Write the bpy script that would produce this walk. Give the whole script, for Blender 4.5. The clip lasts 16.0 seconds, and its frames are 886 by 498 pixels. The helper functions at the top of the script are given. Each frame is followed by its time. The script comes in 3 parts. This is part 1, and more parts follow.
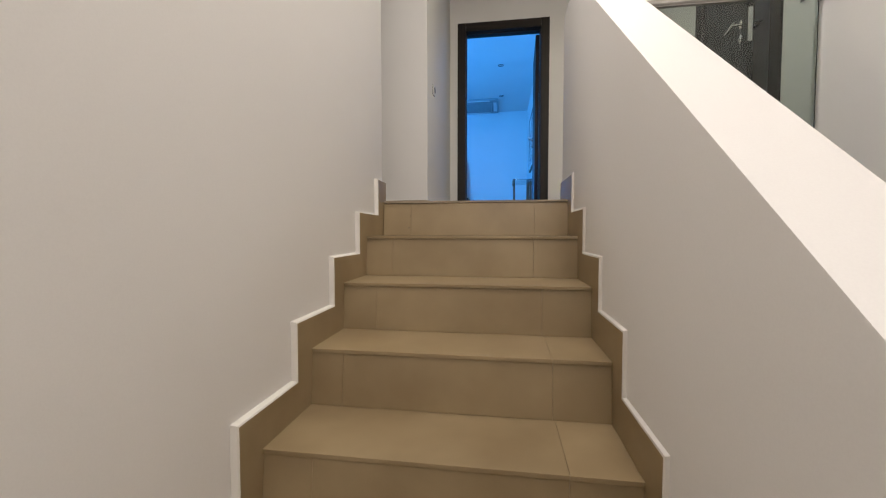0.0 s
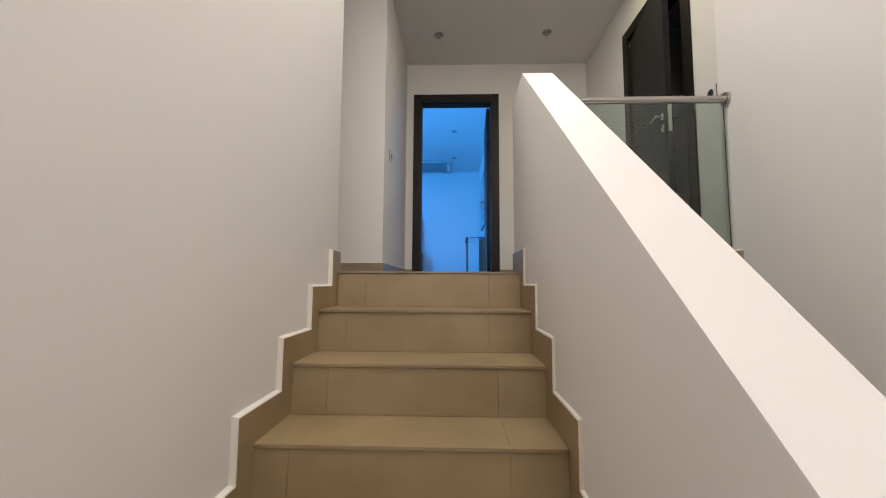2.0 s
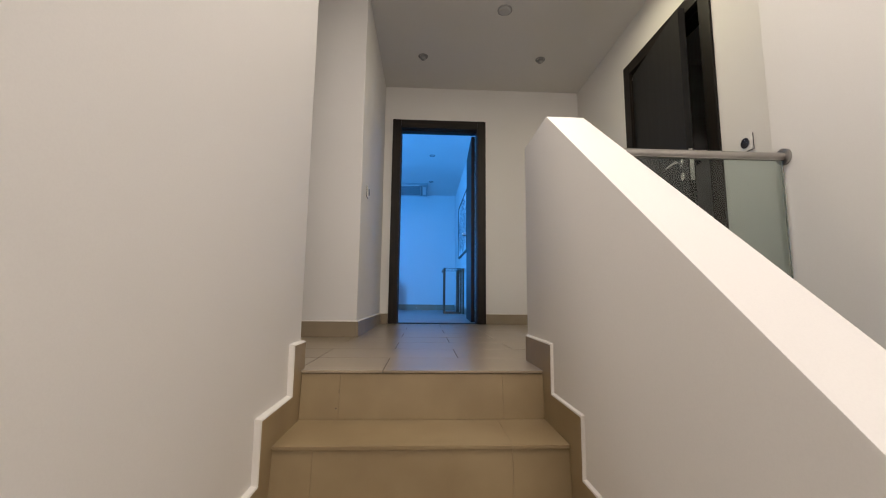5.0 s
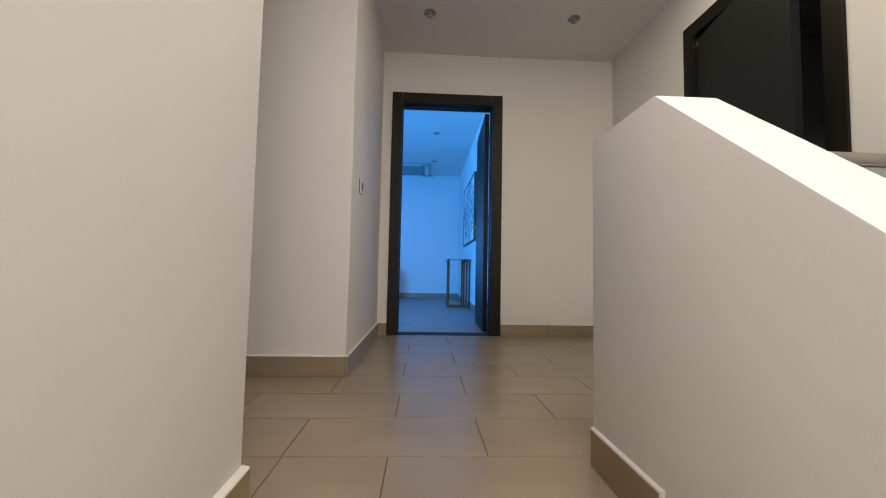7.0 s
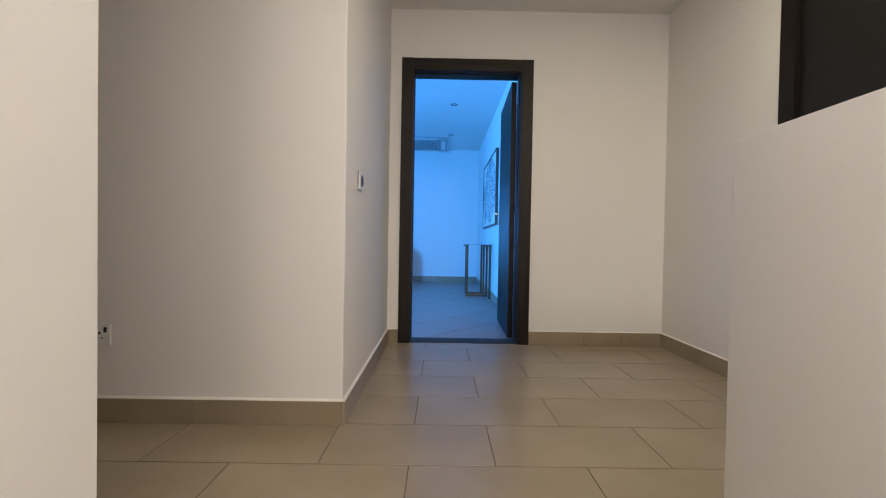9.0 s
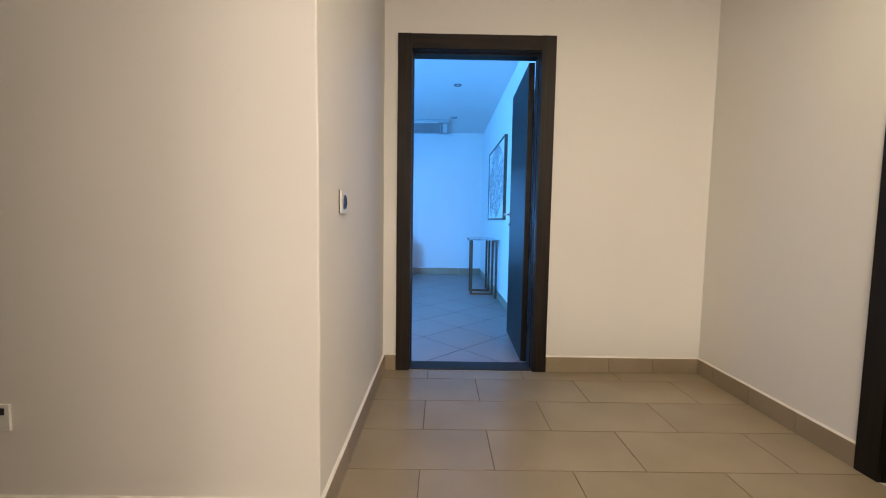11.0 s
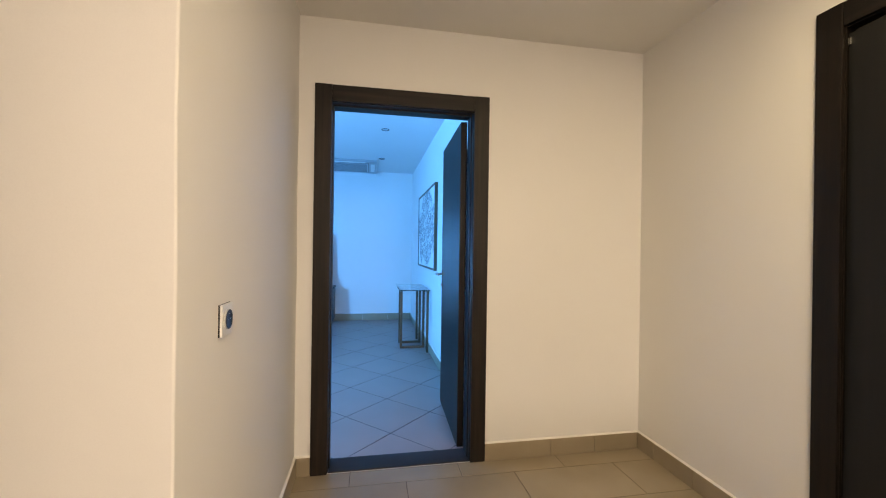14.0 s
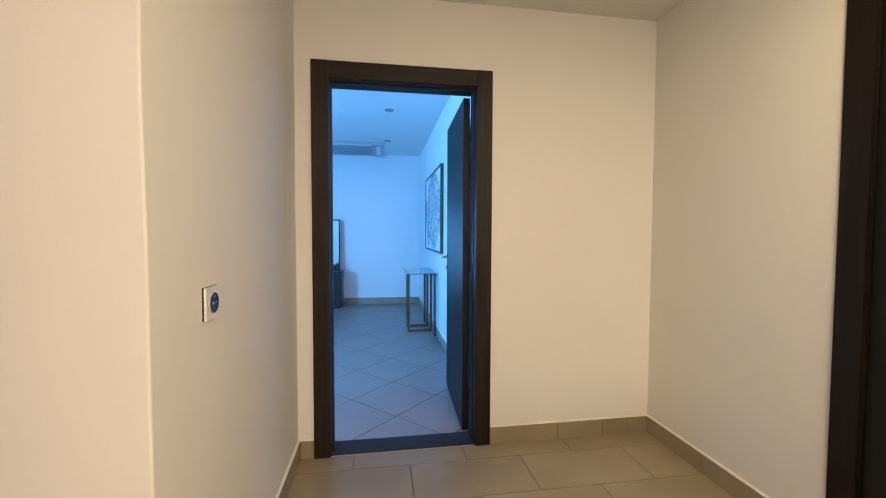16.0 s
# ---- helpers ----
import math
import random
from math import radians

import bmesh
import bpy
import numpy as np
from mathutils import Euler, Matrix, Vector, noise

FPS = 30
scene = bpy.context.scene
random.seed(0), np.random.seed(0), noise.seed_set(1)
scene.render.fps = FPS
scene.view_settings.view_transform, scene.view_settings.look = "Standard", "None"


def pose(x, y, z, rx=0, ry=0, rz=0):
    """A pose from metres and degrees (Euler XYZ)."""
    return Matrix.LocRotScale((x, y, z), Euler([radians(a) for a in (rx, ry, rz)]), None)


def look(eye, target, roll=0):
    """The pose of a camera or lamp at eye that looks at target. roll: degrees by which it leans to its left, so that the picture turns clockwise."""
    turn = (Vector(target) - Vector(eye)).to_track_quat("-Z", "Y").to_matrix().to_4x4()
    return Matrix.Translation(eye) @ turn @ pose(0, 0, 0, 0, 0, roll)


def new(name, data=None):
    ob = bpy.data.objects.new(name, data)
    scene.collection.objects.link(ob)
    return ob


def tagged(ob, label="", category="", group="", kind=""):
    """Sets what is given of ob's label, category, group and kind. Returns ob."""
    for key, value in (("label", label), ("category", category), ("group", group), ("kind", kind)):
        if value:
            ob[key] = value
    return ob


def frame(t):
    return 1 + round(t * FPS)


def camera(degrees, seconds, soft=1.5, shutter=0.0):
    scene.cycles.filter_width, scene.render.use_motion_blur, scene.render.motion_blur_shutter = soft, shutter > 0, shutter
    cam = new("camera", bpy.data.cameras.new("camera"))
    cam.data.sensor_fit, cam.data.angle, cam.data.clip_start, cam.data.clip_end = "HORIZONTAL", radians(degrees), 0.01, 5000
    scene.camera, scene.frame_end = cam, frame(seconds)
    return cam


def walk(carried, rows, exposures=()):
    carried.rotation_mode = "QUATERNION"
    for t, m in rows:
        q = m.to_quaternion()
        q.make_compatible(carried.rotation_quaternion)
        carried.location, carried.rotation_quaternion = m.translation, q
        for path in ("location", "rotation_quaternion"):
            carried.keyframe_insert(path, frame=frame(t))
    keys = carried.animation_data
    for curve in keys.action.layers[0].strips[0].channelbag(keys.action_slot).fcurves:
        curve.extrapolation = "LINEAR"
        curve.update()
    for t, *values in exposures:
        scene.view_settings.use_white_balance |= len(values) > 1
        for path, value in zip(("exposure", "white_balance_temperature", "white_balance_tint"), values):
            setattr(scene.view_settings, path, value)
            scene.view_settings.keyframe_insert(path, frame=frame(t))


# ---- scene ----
cam = camera(96.2, 16.0, soft=1.1)
EXPOSURE = [(0, 0.24, 6050, 7), (2.0, 0.17, 6050, 7), (4.0, 0.07, 6150, 8), (6.5, 0.09, 6280, 9), (8.0, 0.21, 6270, 9), (9.0, 0.44, 6280, 9), (11.5, 0.77, 7350, 10), (13.5, 0.84, 7750, 10), (16, 0.78, 7950, 10)]
PATH = [
    (0, (0.51, -4.51, -0.152), (0.214, -2.534, -0.237), 0.0),
    (0.5, (0.518, -4.515, -0.124), (0.266, -2.531, -0.137), 0.5),
    (1, (0.532, -4.525, -0.099), (0.328, -2.536, -0.025), 0.5),
    (1.5, (0.531, -4.529, -0.072), (0.388, -2.539, 0.067), 0.4),
    (2, (0.499, -4.519, -0.058), (0.435, -2.528, 0.115), 0.3),
    (2.5, (0.393, -4.484, -0.001), (0.411, -2.492, 0.172), 0.4),
    (3, (0.351, -4.47, 0.111), (0.42, -2.482, 0.321), 0.3),
    (3.5, (0.362, -4.395, 0.138), (0.466, -2.41, 0.35), 0.3),
    (4, (0.378, -4.299, 0.154), (0.479, -2.317, 0.403), 0.3),
    (6.5, (0.322, -3.672, 0.486), (0.404, -1.681, 0.662), 1.0),
    (7, (0.311, -3.51, 0.553), (0.407, -1.516, 0.67), 1.1),
    (7.5, (0.299, -3.416, 0.655), (0.369, -1.419, 0.745), 1.1),
    (8, (0.313, -3.261, 0.687), (0.355, -1.262, 0.731), 1.1),
    (8.5, (0.32, -3.158, 0.763), (0.338, -1.159, 0.75), 1.1),
    (9, (0.313, -3.029, 0.769), (0.327, -1.03, 0.739), 1.0),
    (11.5, (0.284, -2.493, 1.025), (0.299, -0.499, 0.869), 0.9),
    (12, (0.297, -2.414, 1.025), (0.391, -0.422, 0.87), 1.1),
    (12.5, (0.311, -2.369, 1.053), (0.496, -0.383, 0.908), 1.2),
    (13, (0.308, -2.336, 1.147), (0.579, -0.358, 1.025), 1.2),
    (13.5, (0.298, -2.317, 1.221), (0.627, -0.345, 1.161), 1.0),
    (14, (0.309, -2.281, 1.264), (0.671, -0.314, 1.263), 0.8),
    (14.5, (0.329, -2.251, 1.29), (0.7, -0.286, 1.325), 0.6),
    (15, (0.345, -2.247, 1.301), (0.72, -0.282, 1.34), 0.5),
    (15.5, (0.353, -2.248, 1.281), (0.691, -0.276, 1.27), 0.4),
    (16, (0.367, -2.227, 1.249), (0.676, -0.252, 1.168), 0.2),
]
walk(cam, [(t, look(e, g, r)) for t, e, g, r in PATH], EXPOSURE)

# ---- world and lights ----
world = bpy.data.worlds.new("world")
scene.world = world
world.use_nodes = True
wn, wl = world.node_tree.nodes, world.node_tree.links
sky = wn.new("ShaderNodeTexSky")
sky.sky_type = "NISHITA"
sky.sun_disc = False
sky.sun_elevation, sky.sun_rotation = radians(38), radians(60)
wl.new(sky.outputs["Color"], wn["Background"].inputs["Color"])
wn["Background"].inputs["Strength"].default_value = 0.08


def area(name, m, sx, sy, watts, colour, spread=180):
    d = bpy.data.lights.new(name, "AREA")
    d.shape, d.size, d.size_y, d.energy, d.color, d.spread = "RECTANGLE", sx, sy, watts, colour, radians(spread)
    ob = new(name, d)
    ob.matrix_world = m
    return ob


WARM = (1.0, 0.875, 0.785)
# unseen lamp assumed above the stairs, for their light from overhead
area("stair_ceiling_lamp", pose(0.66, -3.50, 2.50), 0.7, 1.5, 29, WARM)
# added fill from the south wall, where no lamp is known
area("stair_fill_lamp", look((0.95, -6.62, 1.8), (0.5, 0, 0.6)), 1.0, 0.7, 44, WARM)
# invented fill that brightens the landing walls; no such lamp is seen
area("landing_fill_lamp", pose(1.40, -1.70, 2.50), 0.20, 0.20, 8.7, (1.0, 0.86, 0.56))
# daylight through the bedroom window, facing the wall with the painting
area("window_daylight", look((-2.80, 0.50, 1.3), (1.0, 1.6, 2.4)), 0.5, 1.8, 164, (0.055, 0.336, 1.0))


# ---- materials ----
def nodes_of(name, rough=0.5, metal=0.0, spec=0.5):
    m = bpy.data.materials.new(name)
    m.use_nodes = True
    n, l = m.node_tree.nodes, m.node_tree.links
    b = n["Principled BSDF"]
    b.inputs["Roughness"].default_value = rough
    b.inputs["Metallic"].default_value = metal
    b.inputs["Specular IOR Level"].default_value = spec
    return m, n, l, b


def noise_node(n, l, scale, detail=3.0, stretch=None):
    tc = n.new("ShaderNodeTexCoord")
    mp = n.new("ShaderNodeMapping")
    l.new(tc.outputs["Object"], mp.inputs["Vector"])
    if stretch:
        mp.inputs["Scale"].default_value = stretch
    t = n.new("ShaderNodeTexNoise")
    t.inputs["Scale"].default_value, t.inputs["Detail"].default_value = scale, detail
    l.new(mp.outputs["Vector"], t.inputs["Vector"])
    return t


def ramp(n, l, fac, c0, c1, p0=0.3, p1=0.7):
    r = n.new("ShaderNodeValToRGB")
    r.color_ramp.elements[0].position, r.color_ramp.elements[1].position = p0, p1
    r.color_ramp.elements[0].color, r.color_ramp.elements[1].color = (*c0, 1), (*c1, 1)
    l.new(fac, r.inputs["Fac"])
    return r


def mixed(n, l, mode, fac, a, b):
    x = n.new("ShaderNodeMix")
    x.data_type, x.blend_type = "RGBA", mode
    for v, s in ((fac, x.inputs[0]), (a, x.inputs[6]), (b, x.inputs[7])):
        if isinstance(v, (int, float)):
            s.default_value = v
        elif isinstance(v, tuple):
            s.default_value = (*v, 1)
        else:
            l.new(v, s)
    return x.outputs[2]


def bumped(n, l, b, heights, distance=0.001):
    last = None
    for h, strength in heights:
        k = n.new("ShaderNodeBump")
        k.inputs["Strength"].default_value, k.inputs["Distance"].default_value = strength, distance
        l.new(h, k.inputs["Height"])
        if last:
            l.new(last, k.inputs["Normal"])
        last = k.outputs["Normal"]
    l.new(last, b.inputs["Normal"])


def grained(name, c0, c1, big=1.3, fine=60, rough=0.5, bump=0.15, metal=0.0, spec=0.5, stretch=None, vary=0.0, fleck=0.6, wave=0.0):
    """A surface that varies at two scales, with fine relief."""
    m, n, l, b = nodes_of(name, rough, metal, spec)
    t1, t2 = noise_node(n, l, big, 3, stretch), noise_node(n, l, fine, 4, stretch)
    base = ramp(n, l, t1.outputs["Fac"], c0, c1).outputs["Color"]
    g = ramp(n, l, t2.outputs["Fac"], (0.86, 0.86, 0.86), (1, 1, 1), 0.35, 0.6).outputs["Color"]
    col = mixed(n, l, "MULTIPLY", fleck, base, g)
    if vary:
        info = n.new("ShaderNodeObjectInfo")
        v = ramp(n, l, info.outputs["Random"], (1 - vary,) * 3, (1, 1, 1), 0.0, 1.0).outputs["Color"]
        col = mixed(n, l, "MULTIPLY", 1.0, col, v)
    l.new(col, b.inputs["Base Color"])
    rr = n.new("ShaderNodeMapRange")
    rr.inputs["To Min"].default_value, rr.inputs["To Max"].default_value = rough * 0.85, min(1, rough * 1.15)
    l.new(t1.outputs["Fac"], rr.inputs["Value"])
    l.new(rr.outputs["Result"], b.inputs["Roughness"])
    if bump:
        heights = [(t2.outputs["Fac"], bump), (t1.outputs["Fac"], bump * 0.5)]
        if wave:
            heights.append((noise_node(n, l, 2.4, 2).outputs["Fac"], wave))
        bumped(n, l, b, heights)
    return m


PAINT = grained("wall_paint", (0.745, 0.725, 0.70), (0.775, 0.757, 0.733), 0.9, 300, 0.60, 0.03, spec=0.35, fleck=0.12, wave=1.0)
CEIL = grained("ceiling_paint", (0.735, 0.72, 0.695), (0.77, 0.755, 0.73), 0.8, 180, 0.8, 0.04, spec=0.2, fleck=0.15)
CAULK = grained("white_caulk", (0.70, 0.67, 0.62), (0.76, 0.73, 0.68), 6, 120, 0.6, 0.03, fleck=0.1)
TILE = grained("beige_porcelain", (0.285, 0.228, 0.155), (0.345, 0.28, 0.198), 3.0, 420, 0.29, 0.012, vary=0.08, fleck=0.35)
STEP_TILE = grained("stair_porcelain", (0.252, 0.182, 0.096), (0.336, 0.254, 0.142), 4.5, 420, 0.40, 0.05, vary=0.07, fleck=0.3)
ROOM_TILE = grained("bedroom_porcelain", (0.295, 0.20, 0.176), (0.33, 0.228, 0.20), 2.5, 300, 0.38, 0.02, vary=0.05, fleck=0.15)
GROUT = grained("grout", (0.13, 0.10, 0.07), (0.17, 0.135, 0.10), 8, 200, 0.9, 0.3)
DARK_GROUT = grained("dark_grout", (0.055, 0.05, 0.052), (0.08, 0.075, 0.078), 8, 200, 0.9, 0.3)
STEP_GROUT = grained("stair_grout", (0.20, 0.155, 0.09), (0.265, 0.21, 0.125), 9, 200, 0.9, 0.2)
CONCRETE = grained("rough_screed", (0.30, 0.28, 0.25), (0.36, 0.34, 0.31), 2, 80, 0.9, 0.3)
STEEL = grained("brushed_steel", (0.36, 0.345, 0.325), (0.44, 0.42, 0.40), 3, 200, 0.36, 0.05, metal=1.0, stretch=(0.2, 6, 6))
CHROME = grained("satin_chrome", (0.62, 0.61, 0.60), (0.70, 0.69, 0.68), 5, 150, 0.22, 0.02, metal=1.0)
BRONZE = grained("bronze_metal", (0.12, 0.075, 0.045), (0.18, 0.115, 0.07), 4, 160, 0.42, 0.05, metal=0.6)
PLASTIC = grained("white_plastic", (0.74, 0.73, 0.71), (0.78, 0.77, 0.75), 5, 160, 0.35, 0.03)
GREY_PLASTIC = grained("grey_plastic", (0.42, 0.42, 0.42), (0.5, 0.5, 0.5), 5, 160, 0.4, 0.03)
VENT = grained("vent_grey", (0.24, 0.24, 0.24), (0.30, 0.30, 0.30), 5, 160, 0.5, 0.03)
SPOT_RING = grained("dim_metal_ring", (0.10, 0.09, 0.08), (0.14, 0.125, 0.11), 5, 160, 0.45, 0.03)
DARK = grained("dark_plastic", (0.012, 0.012, 0.014), (0.02, 0.02, 0.024), 5, 160, 0.35, 0.03)
CABINET = grained("dark_lacquer", (0.008, 0.009, 0.011), (0.013, 0.014, 0.018), 2, 120, 0.3, 0.04)
THRESHOLD = grained("dark_stone", (0.022, 0.021, 0.024), (0.034, 0.032, 0.036), 6, 120, 0.62, 0.15, spec=0.3)
FRAME_WOOD = grained("dark_frame_wood", (0.085, 0.055, 0.035), (0.12, 0.08, 0.05), 3, 90, 0.5, 0.1, stretch=(8, 1, 8))


def veneer(name, axis, deep=1.0):
    """Dark stained veneer with the grain running along one axis."""
    m, n, l, b = nodes_of(name, 0.5, 0.0, 0.28)
    s = [26.0, 26.0, 26.0]
    s[axis] = 0.9
    t1 = noise_node(n, l, 1.6, 6, tuple(s))
    t2 = noise_node(n, l, 9.0, 4, tuple(s))
    c = ramp(n, l, t1.outputs["Fac"], (0.011 * deep, 0.0072 * deep, 0.0052 * deep), (0.036 * deep, 0.0225 * deep, 0.0145 * deep), 0.32, 0.7).outputs["Color"]
    f = ramp(n, l, t2.outputs["Fac"], (0.72, 0.72, 0.72), (1, 1, 1), 0.35, 0.55).outputs["Color"]
    l.new(mixed(n, l, "MULTIPLY", 0.8, c, f), b.inputs["Base Color"])
    bumped(n, l, b, [(t2.outputs["Fac"], 0.25)], 0.0006)
    return m


WENGE_V, WENGE_X = veneer("wenge_upright", 2, 0.62), veneer("wenge_across", 0, 0.62)
BLACK_V, BLACK_X = veneer("black_stained_upright", 2, 0.32), veneer("black_stained_across", 0, 0.32)
LEAF_DARK = grained("charcoal_door", (0.009, 0.0088, 0.009), (0.014, 0.0135, 0.0135), 2.0, 70, 0.55, 0.12, spec=0.25, stretch=(12, 12, 0.8))


def glass(name, tint):
    m, n, l, b = nodes_of(name, 0.02)
    b.inputs["Base Color"].default_value = (*tint, 1)
    b.inputs["Transmission Weight"].default_value = 1.0
    b.inputs["IOR"].default_value = 1.45
    t = noise_node(n, l, 2.5, 2)
    rr = n.new("ShaderNodeMapRange")
    rr.inputs["To Min"].default_value, rr.inputs["To Max"].default_value = 0.005, 0.03
    l.new(t.outputs["Fac"], rr.inputs["Value"])
    l.new(rr.outputs["Result"], b.inputs["Roughness"])
    return m


GLASS = glass("green_tinted_glass", (0.60, 0.69, 0.655))
CLEAR = glass("clear_glass", (0.86, 0.92, 0.92))


def artwork():
    """Pale canvas with spidery inky marks that thin out towards a clear margin."""
    m, n, l, b = nodes_of("abstract_canvas", 0.7)
    pale = (0.74, 0.73, 0.71)
    t = noise_node(n, l, 6.5, 8, (1, 0.8, 1.15))
    t.inputs["Distortion"].default_value = 2.8
    t2 = noise_node(n, l, 3.2, 3)
    lines = ramp(n, l, t.outputs["Fac"], pale, pale, 0.40, 0.62)
    for p, c in ((0.45, (0.09, 0.09, 0.10, 1)), (0.475, (0.62, 0.61, 0.60, 1)), (0.52, (0.03, 0.03, 0.04, 1)), (0.56, (0.5, 0.49, 0.48, 1))):
        k = lines.color_ramp.elements.new(p)
        k.color = c
    tc = n.new("ShaderNodeTexCoord")
    mp = n.new("ShaderNodeMapping")
    mp.inputs["Scale"].default_value = (0.0, 1.45, 2.2)
    l.new(tc.outputs["Object"], mp.inputs["Vector"])
    far = n.new("ShaderNodeVectorMath")
    far.operation = "LENGTH"
    l.new(mp.outputs["Vector"], far.inputs[0])
    add = n.new("ShaderNodeMath")
    add.operation = "MULTIPLY_ADD"
    add.inputs[1].default_value = 0.9
    l.new(t2.outputs["Fac"], add.inputs[0])
    l.new(far.outputs["Value"], add.inputs[2])
    mask = ramp(n, l, add.outputs[0], (1, 1, 1), (0, 0, 0), 0.90, 1.0)
    wide = n.new("ShaderNodeMath")
    wide.operation = "MULTIPLY"
    wide.inputs[1].default_value = 0.64
    l.new(add.outputs[0], wide.inputs[0])
    l.new(wide.outputs[0], mask.inputs["Fac"])
    l.new(mixed(n, l, "MIX", mask.outputs["Color"], pale, lines.outputs["Color"]), b.inputs["Base Color"])
    return m


ART = artwork()
# weak glow that makes the added, unseen light panels look lit
LIT, _n, _l, _b = nodes_of("added_panel_glow", 0.5)
_b.inputs["Base Color"].default_value = (0.85, 0.84, 0.8, 1)
_b.inputs["Emission Color"].default_value = (1.0, 0.88, 0.76, 1)
_b.inputs["Emission Strength"].default_value = 0.8
MIRROR, _n, _l, _b = nodes_of("mirror_silver", 0.02, 1.0)
_b.inputs["Base Color"].default_value = (0.88, 0.9, 0.9, 1)


# ---- building helpers ----
def box(bm, x0, x1, y0, y1, z0, z1):
    v = [bm.verts.new(p) for p in ((x0, y0, z0), (x1, y0, z0), (x1, y1, z0), (x0, y1, z0),
                                   (x0, y0, z1), (x1, y0, z1), (x1, y1, z1), (x0, y1, z1))]
    for f in ((0, 3, 2, 1), (4, 5, 6, 7), (0, 1, 5, 4), (1, 2, 6, 5), (2, 3, 7, 6), (3, 0, 4, 7)):
        bm.faces.new([v[i] for i in f])
    return bm


def bevelled(bm, w, seg=2):
    bmesh.ops.bevel(bm, geom=bm.edges[:], offset=w, segments=seg, profile=0.7, affect="EDGES", clamp_overlap=True)
    return bm


def bbox(x0, x1, y0, y1, z0, z1, w=0.003, seg=2):
    return bevelled(box(bmesh.new(), x0, x1, y0, y1, z0, z1), w, seg)


def tube(bm, a, b, r, seg=16, r2=None):
    a, b = Vector(a), Vector(b)
    m = Matrix.Translation((a + b) / 2) @ (b - a).to_track_quat("Z", "Y").to_matrix().to_4x4()
    bmesh.ops.create_cone(bm, cap_ends=True, segments=seg, radius1=r, radius2=r if r2 is None else r2,
                          depth=(b - a).length, matrix=m)
    return bm


def prism(outline, place, depth_vec):
    """A closed outline extruded; place maps (u, v) to a point."""
    bm = bmesh.new()
    a = [bm.verts.new(place(u, v)) for u, v in outline]
    b = [bm.verts.new(Vector(place(u, v)) + Vector(depth_vec)) for u, v in outline]
    bm.faces.new(a)
    bm.faces.new(list(reversed(b)))
    for i in range(len(a)):
        j = (i + 1) % len(a)
        bm.faces.new((a[i], b[i], b[j], a[j]))
    bmesh.ops.recalc_face_normals(bm, faces=bm.faces[:])
    return bm


def mesh_of(name, bm, material, smooth=False):
    me = bpy.data.meshes.new(name)
    bm.normal_update()
    bm.to_mesh(me)
    bm.free()
    me.materials.append(material)
    if smooth:
        me.shade_smooth()
        me.set_sharp_from_angle(angle=radians(40))
    return me


def part(name, bm, material, parent, label="", smooth=False):
    ob = new(name, mesh_of(name, bm, material, smooth))
    ob.parent = parent
    if label:
        tagged(ob, label)
    return ob


def splayed(bm):
    """The stair wall runs a little askew: it closes in on the stairs towards their foot."""
    for v in bm.verts:
        if v.co.x < 0.4:
            v.co.x += SPLAY * max(0.0, YE - v.co.y)
    return bm


def thing(name, m, label, category, group="", kind=""):
    ob = new(name)
    ob.empty_display_size = 0.1
    ob.matrix_world = m
    return tagged(ob, label, category, group, kind)


def setting(name, bm, material, label, category, smooth=False):
    return tagged(new(name, mesh_of(name, bm, material, smooth)), label, category, "", "structure")


def wall_cells(us, zs, holes, place):
    """A wall with openings: cells of a grid, without those in holes, made thick. place(u, d, z), d is 0 or 1."""
    bm = bmesh.new()
    seen = {}

    def v(i, d, k):
        if (i, d, k) not in seen:
            seen[i, d, k] = bm.verts.new(place(us[i], d, zs[k]))
        return seen[i, d, k]

    solid = {(i, k) for i in range(len(us) - 1) for k in range(len(zs) - 1)} - set(holes)
    for i, k in solid:
        bm.faces.new((v(i, 0, k), v(i + 1, 0, k), v(i + 1, 0, k + 1), v(i, 0, k + 1)))
        bm.faces.new((v(i, 1, k + 1), v(i + 1, 1, k + 1), v(i + 1, 1, k), v(i, 1, k)))
        for di, dk, e in ((-1, 0, ((i, k), (i, k + 1))), (1, 0, ((i + 1, k), (i + 1, k + 1))),
                          (0, -1, ((i, k), (i + 1, k))), (0, 1, ((i, k + 1), (i + 1, k + 1)))):
            if (i + di, k + dk) not in solid:
                (a, b), (c, d) = e
                bm.faces.new((v(a, 0, b), v(c, 0, d), v(c, 1, d), v(a, 1, b)))
    bmesh.ops.recalc_face_normals(bm, faces=bm.faces[:])
    return bm


def plastered(bm, amount=0.0022, step=0.11):
    """Hand-plastered wall: its upright edges waver a little with height."""
    lo, hi = min(v.co.z for v in bm.verts), max(v.co.z for v in bm.verts)
    z = lo + step
    while z < hi - 0.02:
        bmesh.ops.bisect_plane(bm, geom=bm.verts[:] + bm.edges[:] + bm.faces[:], plane_co=(0, 0, z), plane_no=(0, 0, 1))
        z += step
    for v in bm.verts:
        k = noise.noise(Vector((v.co.x * 0.6 + 3.1, v.co.y * 0.6, v.co.z * 2.3)))
        q = noise.noise(Vector((v.co.y * 0.6, 7.7, v.co.z * 2.6 + v.co.x)))
        v.co.x += amount * k
        v.co.y += amount * q
    return bm


